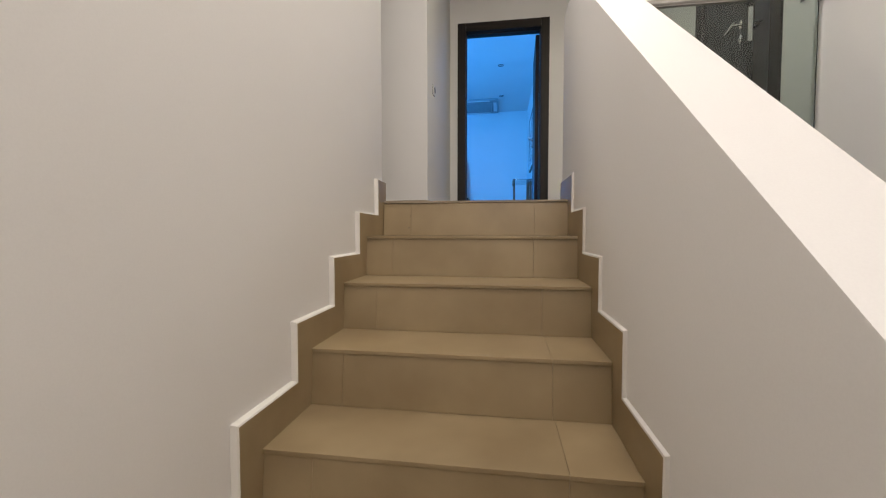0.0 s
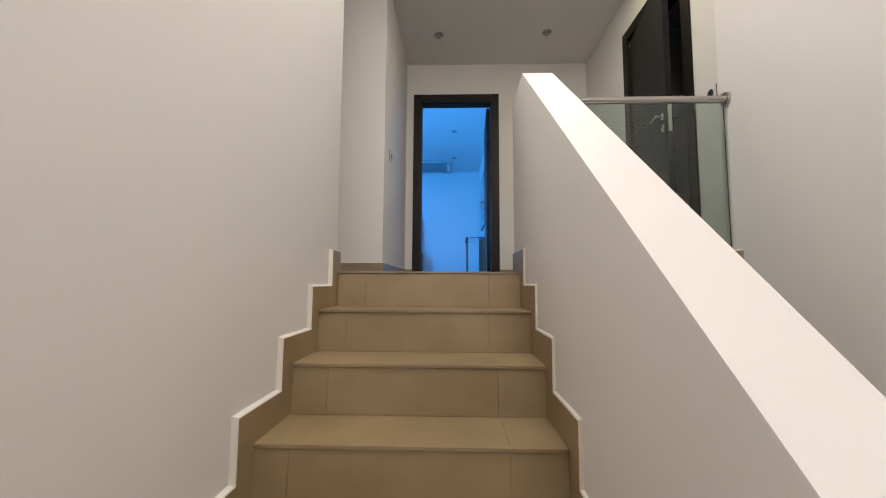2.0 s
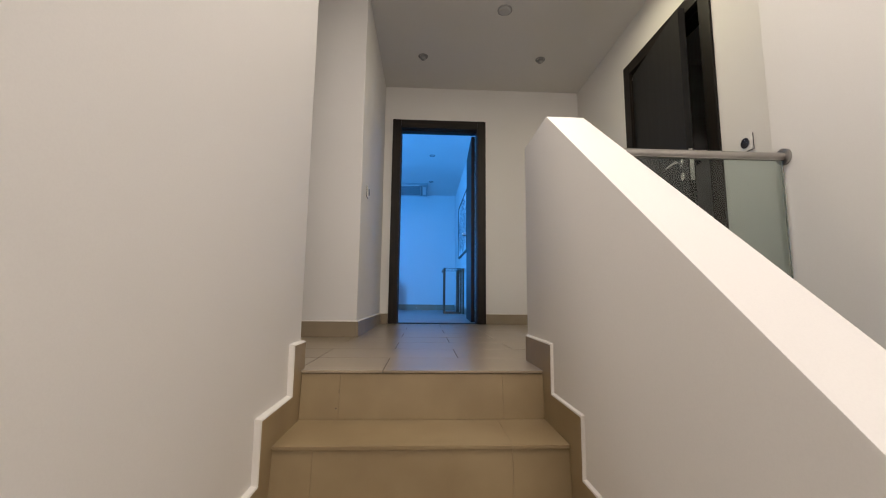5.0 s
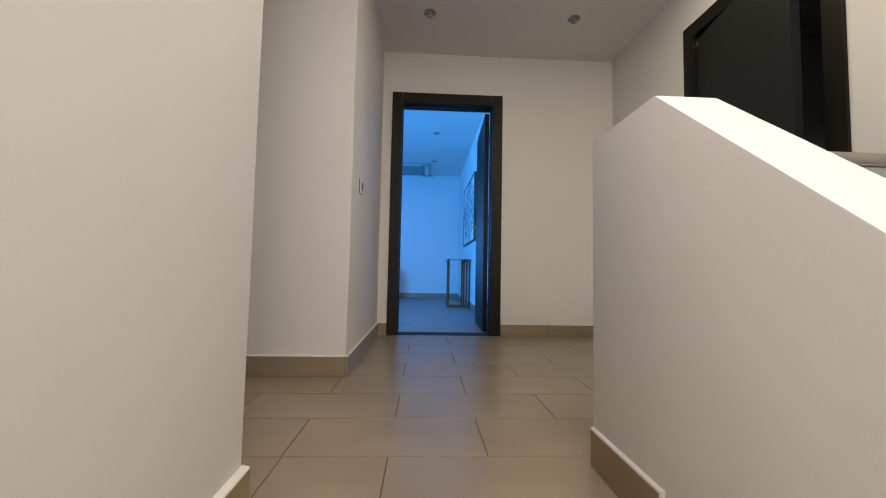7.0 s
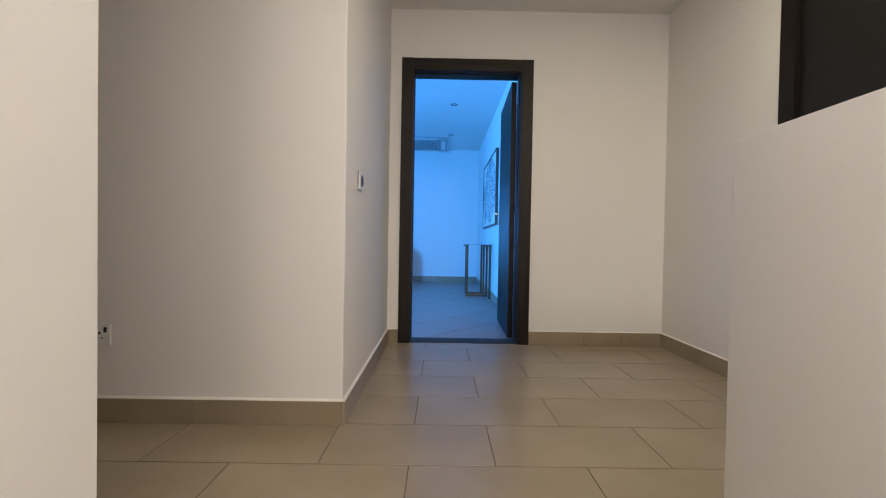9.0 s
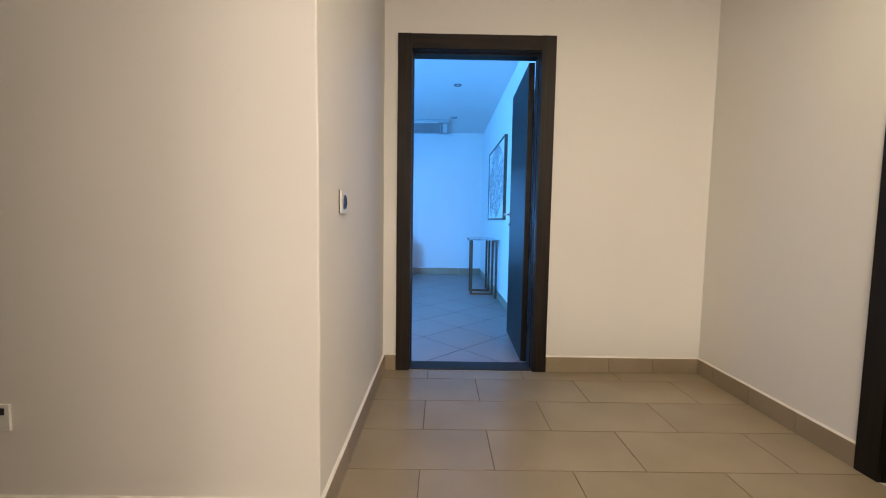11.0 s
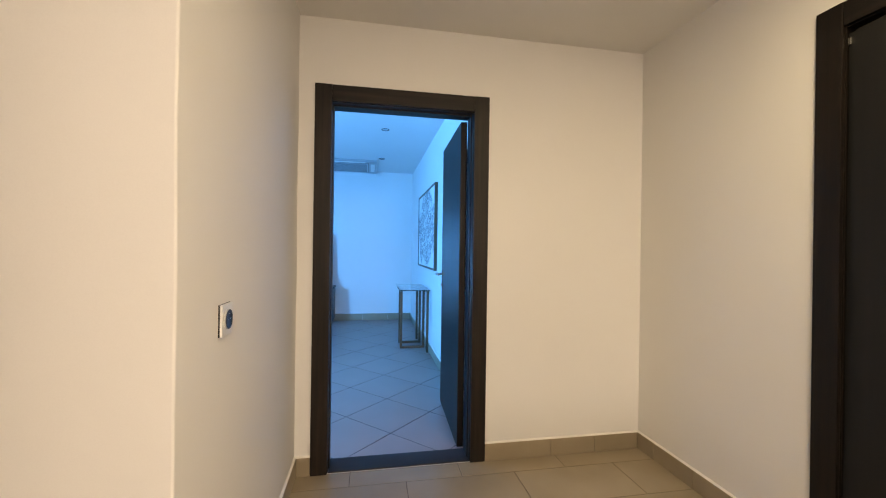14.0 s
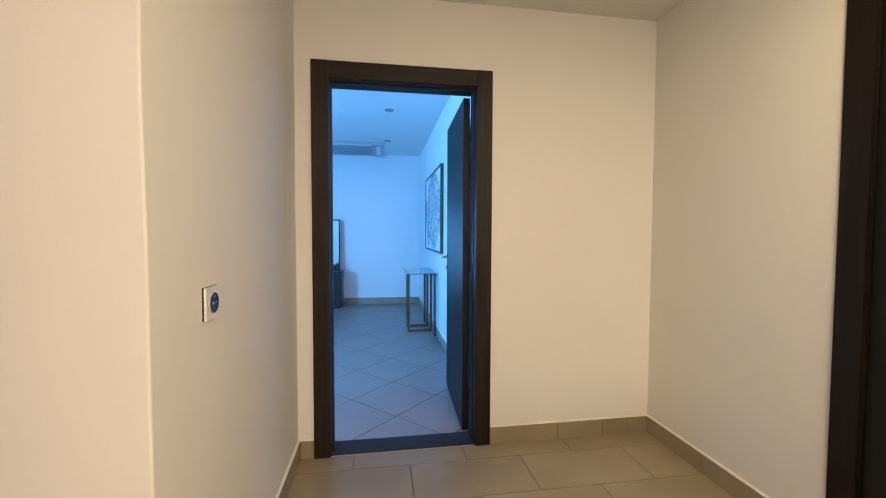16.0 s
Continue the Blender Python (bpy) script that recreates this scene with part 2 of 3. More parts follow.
# ---- plan, in metres; the upper landing is z = 0 ----
XL, XR, XV, YD, H = -0.085, 2.03, 1.825, 0.015, 2.54      # left wall, door wall on the other side, void wall, end wall
XS, YC, YE, SPLAY = -0.094, -1.372, -2.552, 0.015                            # stair wall; passage between YC and YE
PX0, PX1, PTOP, PCREST, PEND = 0.818, 0.964, 0.957, -2.667, -2.34
RISE, RUN, Y0, NSTEP = 0.169, 0.263, -2.588, 10
YS, ZLOW, ZVOID = -6.7, -NSTEP * RISE, -3.3
XW, ROOMX, ROOMY, ROOMH = -3.0, 1.047, 4.80, 2.595

# end wall with the bedroom door
setting("wall_north", wall_cells([XW, 0.065, 0.935, 2.18], [-0.2, 0, 2.105, 2.7], [(1, 1)],
        lambda u, d, z: (u, YD + 0.15 * d, z)), PAINT, "warm white painted wall around the bedroom door", "wall")
setting("wall_closet", plastered(bevelled(box(bmesh.new(), XW, XL, YC, YD - 0.001, -0.2, H + 0.05), 0.006, 3), 0.003), PAINT,
        "white painted corner wall beside the passage", "wall", True)
setting("wall_stair_west", splayed(plastered(bevelled(box(bmesh.new(), XS - 0.2, XS, YS, YE, ZVOID, H + 0.05), 0.006), 0.0015)), PAINT,
        "smooth white painted wall beside the stairs", "wall", True)
setting("wall_passage_south", box(bmesh.new(), XW, XS - 0.2, YE - 0.2, YE - 0.001, -0.2, H + 0.05), PAINT,
        "white painted wall of the side passage", "wall")
setting("wall_passage_west", box(bmesh.new(), XW - 0.15, XW, YE - 0.2, YC + 0.2, -0.2, H + 0.05), PAINT,
        "white painted wall closing the side passage", "wall")
setting("wall_east", wall_cells([-2.54, -1.947, -1.077, YD - 0.001], [-0.2, 0, 2.13, H + 0.05], [(1, 1)],
        lambda u, d, z: (XR + 0.15 * d, u, z)), PAINT, "white painted landing wall with a dark door", "wall")
setting("wall_void_east", bevelled(box(bmesh.new(), XV, XR + 0.15, YS, -2.541, ZVOID, H + 0.05), 0.006), PAINT,
        "tall white painted wall of the stairwell", "wall", True)
setting("wall_south", box(bmesh.new(), XL - 0.2, XR + 0.15, YS - 0.15, YS, ZVOID, H + 0.05), PAINT,
        "white painted wall at the foot of the stairs", "wall")
setting("ceiling", box(bmesh.new(), XW - 0.15, XR + 0.15, YS - 0.15, YD - 0.001, H, H + 0.12), CEIL,
        "matt white ceiling over landing and stairs", "ceiling")

# bedroom shell with a narrow window in its west wall
setting("bedroom_wall_east", box(bmesh.new(), ROOMX, ROOMX + 0.15, YD + 0.151, ROOMY + 0.15, -0.2, ROOMH + 0.05), PAINT,
        "white bedroom wall with a painting", "wall")
setting("bedroom_wall_north", box(bmesh.new(), XW - 0.15, ROOMX - 0.001, ROOMY, ROOMY + 0.15, -0.2, ROOMH + 0.05), PAINT,
        "white bedroom end wall", "wall")
setting("bedroom_wall_west", wall_cells([YD + 0.151, 0.2, 0.75, ROOMY - 0.001], [-0.2, 0.4, 2.3, ROOMH + 0.05], [(1, 1)],
        lambda u, d, z: (XW - 0.15 * d, u, z)), PAINT, "white bedroom wall with a narrow window", "wall")
setting("bedroom_ceiling", box(bmesh.new(), XW - 0.15, ROOMX + 0.15, YD + 0.151, ROOMY + 0.15, ROOMH, ROOMH + 0.12), CEIL,
        "white bedroom ceiling", "ceiling")
setting("bedroom_slab", box(bmesh.new(), XW - 0.15, ROOMX + 0.15, YD + 0.152, ROOMY + 0.15, -0.21, -0.0018), DARK_GROUT,
        "grout bed under the bedroom tiles", "floor")

win = thing("window_1", pose(XW - 0.075, 0.475, 1.35), "tall white framed bedroom window", "window", kind="structure")
for y in (-0.245, 0.245):
    part("mullion", bbox(-0.03, 0.03, y - 0.03, y + 0.03, -0.95, 0.95), PLASTIC, win)
for z in (-0.92, 0.92):
    part("window_rail", bbox(-0.03, 0.03, -0.214, 0.214, z - 0.03, z + 0.03), PLASTIC, win)
for y in (0.0,):
    pane = part("pane", bbox(-0.004, 0.004, y - 0.213, y + 0.213, -0.885, 0.885, 0.001, 1), CLEAR, win)
    pane.visible_shadow = False

# dark store room behind the landing door
store = [("store_wall_north", (2.18, 3.6, -0.5, -0.4)), ("store_wall_south", (2.18, 3.6, -2.8, -2.7)),
         ("store_wall_east", (3.6, 3.7, -2.8, -0.4))]
for nm, (a, b, c, d) in store:
    setting(nm, box(bmesh.new(), a, b, c, d, -0.2, 2.6), PAINT, "plain wall of the unlit room", "wall")
setting("store_ceiling", box(bmesh.new(), 2.18, 3.7, -2.8, -0.4, 2.6, 2.7), CEIL, "ceiling of the unlit room", "ceiling")
setting("store_floor", box(bmesh.new(), 2.03, 3.7, -2.8, -0.4, -0.25, -0.006), GROUT, "floor of the unlit room", "floor")

# landing slab, lower landing, void floor
landing = setting("floor", prism([(XW, YC - 0.002), (XW, YE), (XS, YE), (XS, Y0 + 0.01), (PX1, Y0 + 0.01), (PX1, -2.655), (XV, -2.655),
                                  (XV, -2.54), (XR, -2.54), (XR, YD + 0.15), (XL, YD + 0.15), (XL, YC - 0.002)],
                                 lambda u, v: (u, v, -0.0025), (0, 0, -0.16)), GROUT, "beige tiled upper landing with brown grout lines", "floor")
setting("floor_lower", box(bmesh.new(), XS, XV, YS, Y0 - NSTEP * RUN - 0.001, ZLOW - 0.2, ZLOW), STEP_TILE,
        "beige tiled half landing", "floor")
setting("floor_void", box(bmesh.new(), PX1, XV, Y0 - NSTEP * RUN, -2.3, ZVOID, ZVOID + 0.1), CONCRETE,
        "floor at the bottom of the stairwell", "floor")

# sloping parapet between stairs and void
slope_end = Y0 - NSTEP * RUN
setting("parapet", bevelled(prism([(PEND, 0.0), (PEND, PTOP), (PCREST, PTOP), (slope_end, PTOP + 0.812 * (slope_end - PCREST)),
                                   (slope_end, ZVOID), (-2.66, ZVOID), (-2.66, 0.0)],
                                  lambda u, v: (PX0, u, v), (PX1 - PX0, 0, 0)), 0.006), PAINT,
        "white plastered parapet sloping down beside the stairs", "parapet", True)
setting("wall_void_north", box(bmesh.new(), PX1, XV, -2.5, -2.35, ZVOID, -0.17), PAINT, "white painted wall below the landing", "wall")

# ---- stairs ----
SX0, SX1 = XS + 0.020, PX0 - 0.009
stairs = thing("staircase", pose(0, Y0, 0), "beige porcelain tiled staircase climbing to the landing", "stairs", kind="structure")
LIP, TT = 0.006, 0.011
for i in range(NSTEP + 1):
    z, y = -i * RISE, -i * RUN
    if i == NSTEP:
        part("tread_tile", bbox(SX0 + 0.001, SX1 - 0.001, y, y + RUN - 0.012, z - 0.2, z, 0.0015, 1), STEP_TILE, stairs)
        break
    part("step_core", box(bmesh.new(), SX0 + 0.001, SX1 - 0.001, y + 0.010, y + RUN + 0.010, z - RISE - 0.09, z - 0.012), STEP_GROUT, stairs)
    jr = 0.645 + (0.012, -0.01, 0.0, 0.006)[i % 4]
    jl = 0.045 + (0.02, 0.0, 0.012, -0.01)[i % 4]
    for a, b in ((SX0, jl), (jl, jr), (jr, SX1)):
        bm = bbox(a + 0.0002, b - 0.0002, y + 0.001, y + 0.012, z - RISE + 0.0005, z - TT - 0.001, 0.0008, 1)
        for vert in bm.verts:
            vert.co.y -= 0.018 * (z - TT - vert.co.z) / RISE
        part("riser_tile", bm, STEP_TILE, stairs)
    if i:
        for a, b in ((SX0, jr), (jr, SX1)):
            part("tread_tile", bbox(a + 0.0002, b - 0.0002, y - LIP, y + RUN - 0.012, z - TT, z, 0.0015, 2), STEP_TILE, stairs)

scuff = box(bmesh.new(), 0.062, 0.0638, -0.0062, -0.0052, -0.10, -0.066)
tube(scuff, (0.055, -0.0125, -0.131), (0.055, -0.0115, -0.131), 0.0028, 10)
part("scuff_mark", scuff, GROUT, stairs, "small dark scuff on the riser")


def skirting(name, x, side, ends, thick, w, hgt):
    """Stepped tile skirting along the stairs with a white painted edge. side: 1 when the wall lies towards -x."""
    off = 0.092
    top = [(ends, hgt)]
    for i in range(NSTEP):
        y = Y0 - i * RUN - off
        top += [(y, -i * RISE + hgt), (y, -(i + 1) * RISE + hgt)]
    top.append((slope_end, ZLOW + hgt))
    root = thing(name, pose(0, 0, 0), "stepped beige tile skirting with white caulked edge", "skirting", "stair skirtings", "structure")
    # one piece per step: the upright part and the part along the tread
    for i in range(NSTEP):
        yu = Y0 - i * RUN - off
        yl = Y0 - (i + 1) * RUN + 0.012
        o = [(yu, -i * RISE + hgt), (yu, -(i + 1) * RISE + hgt), (yl, -(i + 1) * RISE + hgt), (yl, -(i + 1) * RISE - 0.03),
             (Y0 - i * RUN + 0.012, -(i + 1) * RISE - 0.03), (Y0 - i * RUN + 0.012, -i * RISE + hgt)]
        if i == 0:
            o = o[:-2] + [(Y0 + 0.012, -RISE - 0.03), (Y0 + 0.012, -0.03), (ends, -0.03), (ends, hgt)]
        part("skirting_tile", splayed(prism(o, lambda u, v: (x, u, v), ((thick - 0.0005) * side, 0, 0))), STEP_TILE, root)
    # bead: the top line pushed outwards
    outer = [(ends, hgt + w)]
    for i in range(NSTEP):
        y = Y0 - i * RUN - off - w
        outer += [(y, -i * RISE + hgt + w), (y, -(i + 1) * RISE + hgt + w)]
    outer.append((slope_end, ZLOW + hgt + w))
    bm = bmesh.new()
    A = [bm.verts.new((x + thick * side, u, v)) for u, v in top]
    M = [bm.verts.new((x + thick * 0.86 * side, u * 0.45 + p * 0.55, v * 0.45 + q * 0.55)) for (u, v), (p, q) in zip(top, outer)]
    B = [bm.verts.new((x - 0.001 * side, p, q)) for p, q in outer]
    C = [bm.verts.new((x - 0.001 * side, u, v)) for u, v in top]
    for P, Q in ((A, M), (M, B), (C, A)):
        for i in range(len(P) - 1):
            bm.faces.new((P[i], P[i + 1], Q[i + 1], Q[i]))
    bmesh.ops.recalc_face_normals(bm, faces=bm.faces[:])
    part("caulk_edge", splayed(bm), CAULK, root, "white painted plaster edge", True)


skirting("skirting_west", XS, 1, YE + 0.003, 0.018, 0.007, 0.096)
skirting("skirting_east", PX0, -1, PEND - 0.001, 0.009, 0.009, 0.103)


# ---- doors ----
def lever(parent, at, out, along, label="satin chrome lever handle"):
    """A rose, neck and lever. out: unit way off the leaf; along: unit way of the lever."""
    at, out, along = Vector(at), Vector(out), Vector(along)
    bm = tube(bmesh.new(), at, at + out * 0.009, 0.026, 24)
    tube(bm, at, at + out * 0.05, 0.009)
    tube(bm, at + out * 0.05 - along * 0.012, at + out * 0.05 + along * 0.115, 0.0095, 14, 0.0075)
    h = part("lever_handle", bm, CHROME, parent, label, True)
    low = at - Vector((0, 0, 0.085))
    bm = tube(bmesh.new(), low, low + out * 0.008, 0.025, 24)
    tube(bm, low + out * 0.008, low + out * 0.016, 0.008)
    part("keyhole_rose", bm, CHROME, parent, "", True)
    return h


def door_frame(root, depth, T=2.17, up=WENGE_V, across=WENGE_X):
    """Wide dark casing. Local frame: x along the wall from 0 to 1, y into the wall, z up; the casing stands at y 0 to 0.015."""
    W = 1.0
    for x0 in (0.0, W - 0.09):
        part("architrave", bbox(x0, x0 + 0.09, 0.0, 0.016, 0, T, 0.003), up, root)
    part("architrave_head", bbox(0.091, W - 0.091, 0.001, 0.016, T - 0.09, T - 0.001, 0.003), across, root)
    for x0 in (0.066, W - 0.092):
        part("jamb", bbox(x0, x0 + 0.026, 0.0165, depth, 0, T - 0.068, 0.002), up, root)
    part("jamb_head", bbox(0.0925, W - 0.0925, 0.0165, depth, T - 0.094, T - 0.068, 0.002), across, root)
    for x0 in (0.088, W - 0.098):
        part("door_stop", bbox(x0, x0 + 0.010, 0.06, depth - 0.045, 0, T - 0.095, 0.002), up, root)
    part("door_stop_head", bbox(0.098, W - 0.098, 0.06, depth - 0.045, T - 0.101, T - 0.093, 0.002), across, root)


d1 = thing("door_1", pose(0, 0, 0), "dark wenge bedroom door standing wide open in its frame", "door", kind="structure")
door_frame(d1, 0.168)
part("threshold", bbox(0.093, 0.907, 0.016, 0.165, -0.004, 0.006, 0.002), THRESHOLD, d1, "dark stone threshold strip")
leaf = part("leaf", bbox(0.886, 0.926, 0.176, 0.951, 0.012, 2.068, 0.002), BLACK_V, d1, "dark veneered door leaf")
leaf.matrix_basis = pose(0.866, 0.173, 0, 0, 0, -2.2) @ pose(-0.886, -0.176, 0)
lever(leaf, (0.886, 0.895, 1.06), (-1, 0, 0), (0, -1, 0))
lever(leaf, (0.926, 0.895, 1.06), (1, 0, 0), (0, -1, 0))
part("lock_plate", bbox(0.894, 0.918, 0.9505, 0.953, 0.95, 1.17, 0.0005, 1), CHROME, leaf)
for z in (0.25, 1.05, 1.85):
    bm = tube(bmesh.new(), (0.9125, 0.174, z - 0.045), (0.9125, 0.174, z + 0.045), 0.005)
    part("hinge", bm, DARK, d1, "", True)

# landing door, ajar towards the landing
d2 = thing("door_2", pose(XR - 0.015, -1.012, 0, 0, 0, -90), "nearly black landing door standing slightly ajar", "door", kind="structure")
door_frame(d2, 0.165, 2.197, BLACK_V, BLACK_X)
leaf2 = part("leaf", bbox(0, 0.785, -0.04, 0.0, 0.01, 2.08, 0.002), LEAF_DARK, d2, "charcoal door leaf")
leaf2.matrix_basis = pose(0.1, 0.064, 0, 0, 0, -9.0)
lever(leaf2, (0.725, -0.04, 1.095), (0, -1, 0), (-1, 0, 0))
lever(leaf2, (0.725, 0.0, 1.095), (0, 1, 0), (-1, 0, 0))
part("lock_plate", bbox(0.7845, 0.787, -0.032, -0.008, 0.97, 1.165, 0.0005, 1), CHROME, leaf2)
part("top_hinge", bbox(0.002, 0.014, -0.047, -0.040, 2.035, 2.06, 0.002), CHROME, leaf2)


# ---- balustrade beside the void ----
YB = -2.595
bal = thing("glass_balustrade", pose(1.4, YB, 0), "tinted glass balustrade with brushed steel handrail", "balustrade")
part("glass_panel", bbox(-0.418, 0.408, -0.006, 0.006, 0.004, 0.835, 0.0006, 1), GLASS, bal, "green-tinted glass panel")
rail = part("handrail", tube(bmesh.new(), (-0.432, 0, 0.850), (0.42, 0, 0.850), 0.0175, 24), STEEL, bal, "brushed steel tube", True)
fl = tube(bmesh.new(), (0.413, 0, 0.850), (0.4245, 0, 0.850), 0.034, 28)
part("wall_flange", fl, STEEL, rail, "", True)
fl = tube(bmesh.new(), (-0.4355, 0, 0.850), (-0.426, 0, 0.850), 0.034, 28)
part("wall_flange", fl, STEEL, rail, "", True)
part("glazing_channel", bbox(-0.419, 0.41, -0.011, 0.011, 0.833, 0.842, 0.001, 1), STEEL, rail)


# ---- wall fittings ----
def round_socket(name, m, label):
    """A square plate with a round dark insert; local -y faces the room."""
    root = thing(name, m, label, "wall socket", "round wall sockets")
    part("plate", bbox(-0.0405, 0.0405, -0.011, -0.0045, -0.043, 0.043, 0.002), PLASTIC, root, "white plastic plate")
    # dark backing added to imitate shade on the side of the plate
    part("edge_shade", bbox(-0.041, 0.041, -0.0045, 0, -0.0435, 0.0435, 0.001, 1), DARK, root, "dark backing in place of shade along the plate edge")
    bm = tube(bmesh.new(), (0, -0.0108, 0), (0, -0.0145, 0), 0.0275, 32)
    part("ring", bm, GREY_PLASTIC, root, "", True)
    bm = bmesh.new()
    rings = [(0.0268, -0.0158), (0.0245, -0.0162), (0.0215, -0.0156), (0.0195, -0.0149)]
    loops = [[bm.verts.new((q * math.cos(a), h, q * math.sin(a))) for a in [k * math.tau / 32 for k in range(32)]] for q, h in rings]
    for a, b in zip(loops, loops[1:]):
        for k in range(32):
            bm.faces.new((a[k], a[(k + 1) % 32], b[(k + 1) % 32], b[k]))
    bm.faces.new(loops[-1])
    bmesh.ops.recalc_face_normals(bm, faces=bm.faces[:])
    part("insert", bm, DARK, root, "dark round insert", True)
    for x in (-0.0095, 0.0095):
        part("contact", tube(bmesh.new(), (x, -0.0147, 0), (x, -0.0153, 0), 0.0028, 12), CHROME, root, "", True)
    part("earth_clip", bbox(-0.003, 0.003, -0.0162, -0.0147, 0.0135, 0.0185, 0.0005, 1), CHROME, root)
    return root


round_socket("wall_socket", pose(XL, -1.096, 1.062, 0, 0, 90), "white square wall socket with dark round insert by the door")
round_socket("wall_socket", pose(XR, -2.186, 1.078, 0, 0, -90), "white square wall socket with dark round insert above the rail")

so = thing("double_socket", pose(-1.12, YC, 0.365), "white double mains socket low on the wall", "mains socket")
part("plate", bbox(-0.073, 0.073, -0.009, 0, -0.043, 0.043, 0.004), PLASTIC, so)
for sx in (-0.034, 0.030):
    bm = box(bmesh.new(), sx - 0.004, sx + 0.004, -0.0098, -0.0085, 0.002, 0.012)
    box(bm, sx - 0.014, sx - 0.007, -0.0098, -0.0085, -0.016, -0.011)
    box(bm, sx + 0.007, sx + 0.014, -0.0098, -0.0085, -0.016, -0.011)
    part("pin_holes", bm, DARK, so)
for sx in (-0.010, 0.054):
    part("rocker", bbox(sx - 0.006, sx + 0.006, -0.0125, -0.0085, 0.010, 0.032, 0.001, 1), DARK, so, "dark rocker switch")


# ---- ceiling fittings ----
def spot(x, y, z, label, group, ring, ring_label, drop=0.0):
    root = thing("recessed_spot", pose(x, y, z), label, "spotlight", group)
    bm = bmesh.new()
    rings = [(0.046, 0.0), (0.046, -0.004), (0.040, -0.006), (0.033, -0.003), (0.030, -0.0008)]
    loops = [[bm.verts.new((r * math.cos(a), r * math.sin(a), h)) for a in [k * math.tau / 28 for k in range(28)]] for r, h in rings]
    for a, b in zip(loops, loops[1:]):
        for k in range(28):
            bm.faces.new((a[k], a[(k + 1) % 28], b[(k + 1) % 28], b[k]))
    bmesh.ops.recalc_face_normals(bm, faces=bm.faces[:])
    part("bezel", bm, ring, root, ring_label, True)
    if drop:
        bm = tube(bmesh.new(), (0, 0, -0.0045), (0.004, -0.003, -drop), 0.030, 24, 0.026)
        part("barrel", bm, ring, root, "short swivelling lamp barrel", True)
    part("lamp_face", tube(bmesh.new(), (0.004 * (drop > 0), 0, -drop - 0.0014), (0.004 * (drop > 0), 0, -drop + 0.0005), 0.0235, 24), GREY_PLASTIC, root, "unlit lamp face")
    return root


for x, y in ((0.318, -0.565), (1.437, -0.583)):
    spot(x, y, H, "unlit ceiling spot with a short grey metal barrel", "landing spots", VENT, "grey metal ring", 0.026)
for x, y in ((0.463, 2.235), (0.468, 3.72)):
    spot(x, y, ROOMH, "unlit recessed spot in the bedroom ceiling", "bedroom spots", SPOT_RING, "dark metal ring")

sd = thing("smoke_detector", pose(0.967, -1.22, H), "round grey smoke detector under the ceiling", "smoke detector")
part("base", tube(bmesh.new(), (0, 0, 0), (0, 0, -0.010), 0.058, 32), VENT, sd, "", True)
part("cover", tube(bmesh.new(), (0, 0, -0.010), (0, 0, -0.022), 0.050, 32, 0.040), GREY_PLASTIC, sd, "", True)

# unseen casings: the stair panel is assumed, the landing panel only added for fill
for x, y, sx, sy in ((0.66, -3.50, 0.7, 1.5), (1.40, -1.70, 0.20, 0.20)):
    cl = thing("added_ceiling_panel", pose(x, y, H), "unseen flat white ceiling panel added as a light source", "ceiling light", "ceiling panels")
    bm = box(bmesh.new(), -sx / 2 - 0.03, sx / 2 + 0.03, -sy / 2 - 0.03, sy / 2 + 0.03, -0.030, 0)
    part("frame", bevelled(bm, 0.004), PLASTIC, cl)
    part("diffuser", bbox(-sx / 2, sx / 2, -sy / 2, sy / 2, -0.034, -0.0305, 0.001, 1), LIT, cl, "glowing white sheet of an added light panel")

# made-up casing for the added fill on the south wall
wlamp = thing("wall_fill_panel", pose(0.95, YS, 1.8), "unseen flat white panel added as fill light above the half landing", "wall light")
part("frame", bbox(-0.53, 0.53, 0, 0.06, -0.38, 0.38, 0.006), PLASTIC, wlamp)
part("diffuser", bbox(-0.5, 0.5, 0.0605, 0.064, -0.35, 0.35, 0.001, 1), LIT, wlamp, "glowing white sheet of an added light panel")

# ---- bedroom things ----
AC_BODY = grained("ac_grey_white", (0.38, 0.38, 0.38), (0.43, 0.43, 0.43), 4, 160, 0.4, 0.03)
ac = thing("ceiling_air_conditioner", pose(-0.075, 4.305, ROOMH), "white ceiling cassette air conditioner with grey grille", "air conditioner")
part("body", bbox(-0.475, 0.475, -0.47, 0.47, -0.035, 0, 0.012, 3), AC_BODY, ac)
part("grille_panel", bbox(-0.34, 0.34, -0.34, 0.34, -0.042, -0.034, 0.004), GREY_PLASTIC, ac, "grey intake grille")
for s in (-1, 1):
    part("grille_seam", bbox(-0.352, 0.352, s * 0.347 - 0.005, s * 0.347 + 0.005, -0.0385, -0.0345, 0.001, 1), SPOT_RING, ac, "dark seam round the grille")
    part("grille_seam", bbox(s * 0.347 - 0.005, s * 0.347 + 0.005, -0.3415, 0.3415, -0.0385, -0.0345, 0.001, 1), SPOT_RING, ac, "dark seam round the grille")
for k in range(14):
    part("slat", bbox(-0.32, 0.32, -0.31 + k * 0.0475, -0.31 + k * 0.0475 + 0.012, -0.048, -0.041, 0.001, 1), VENT, ac)
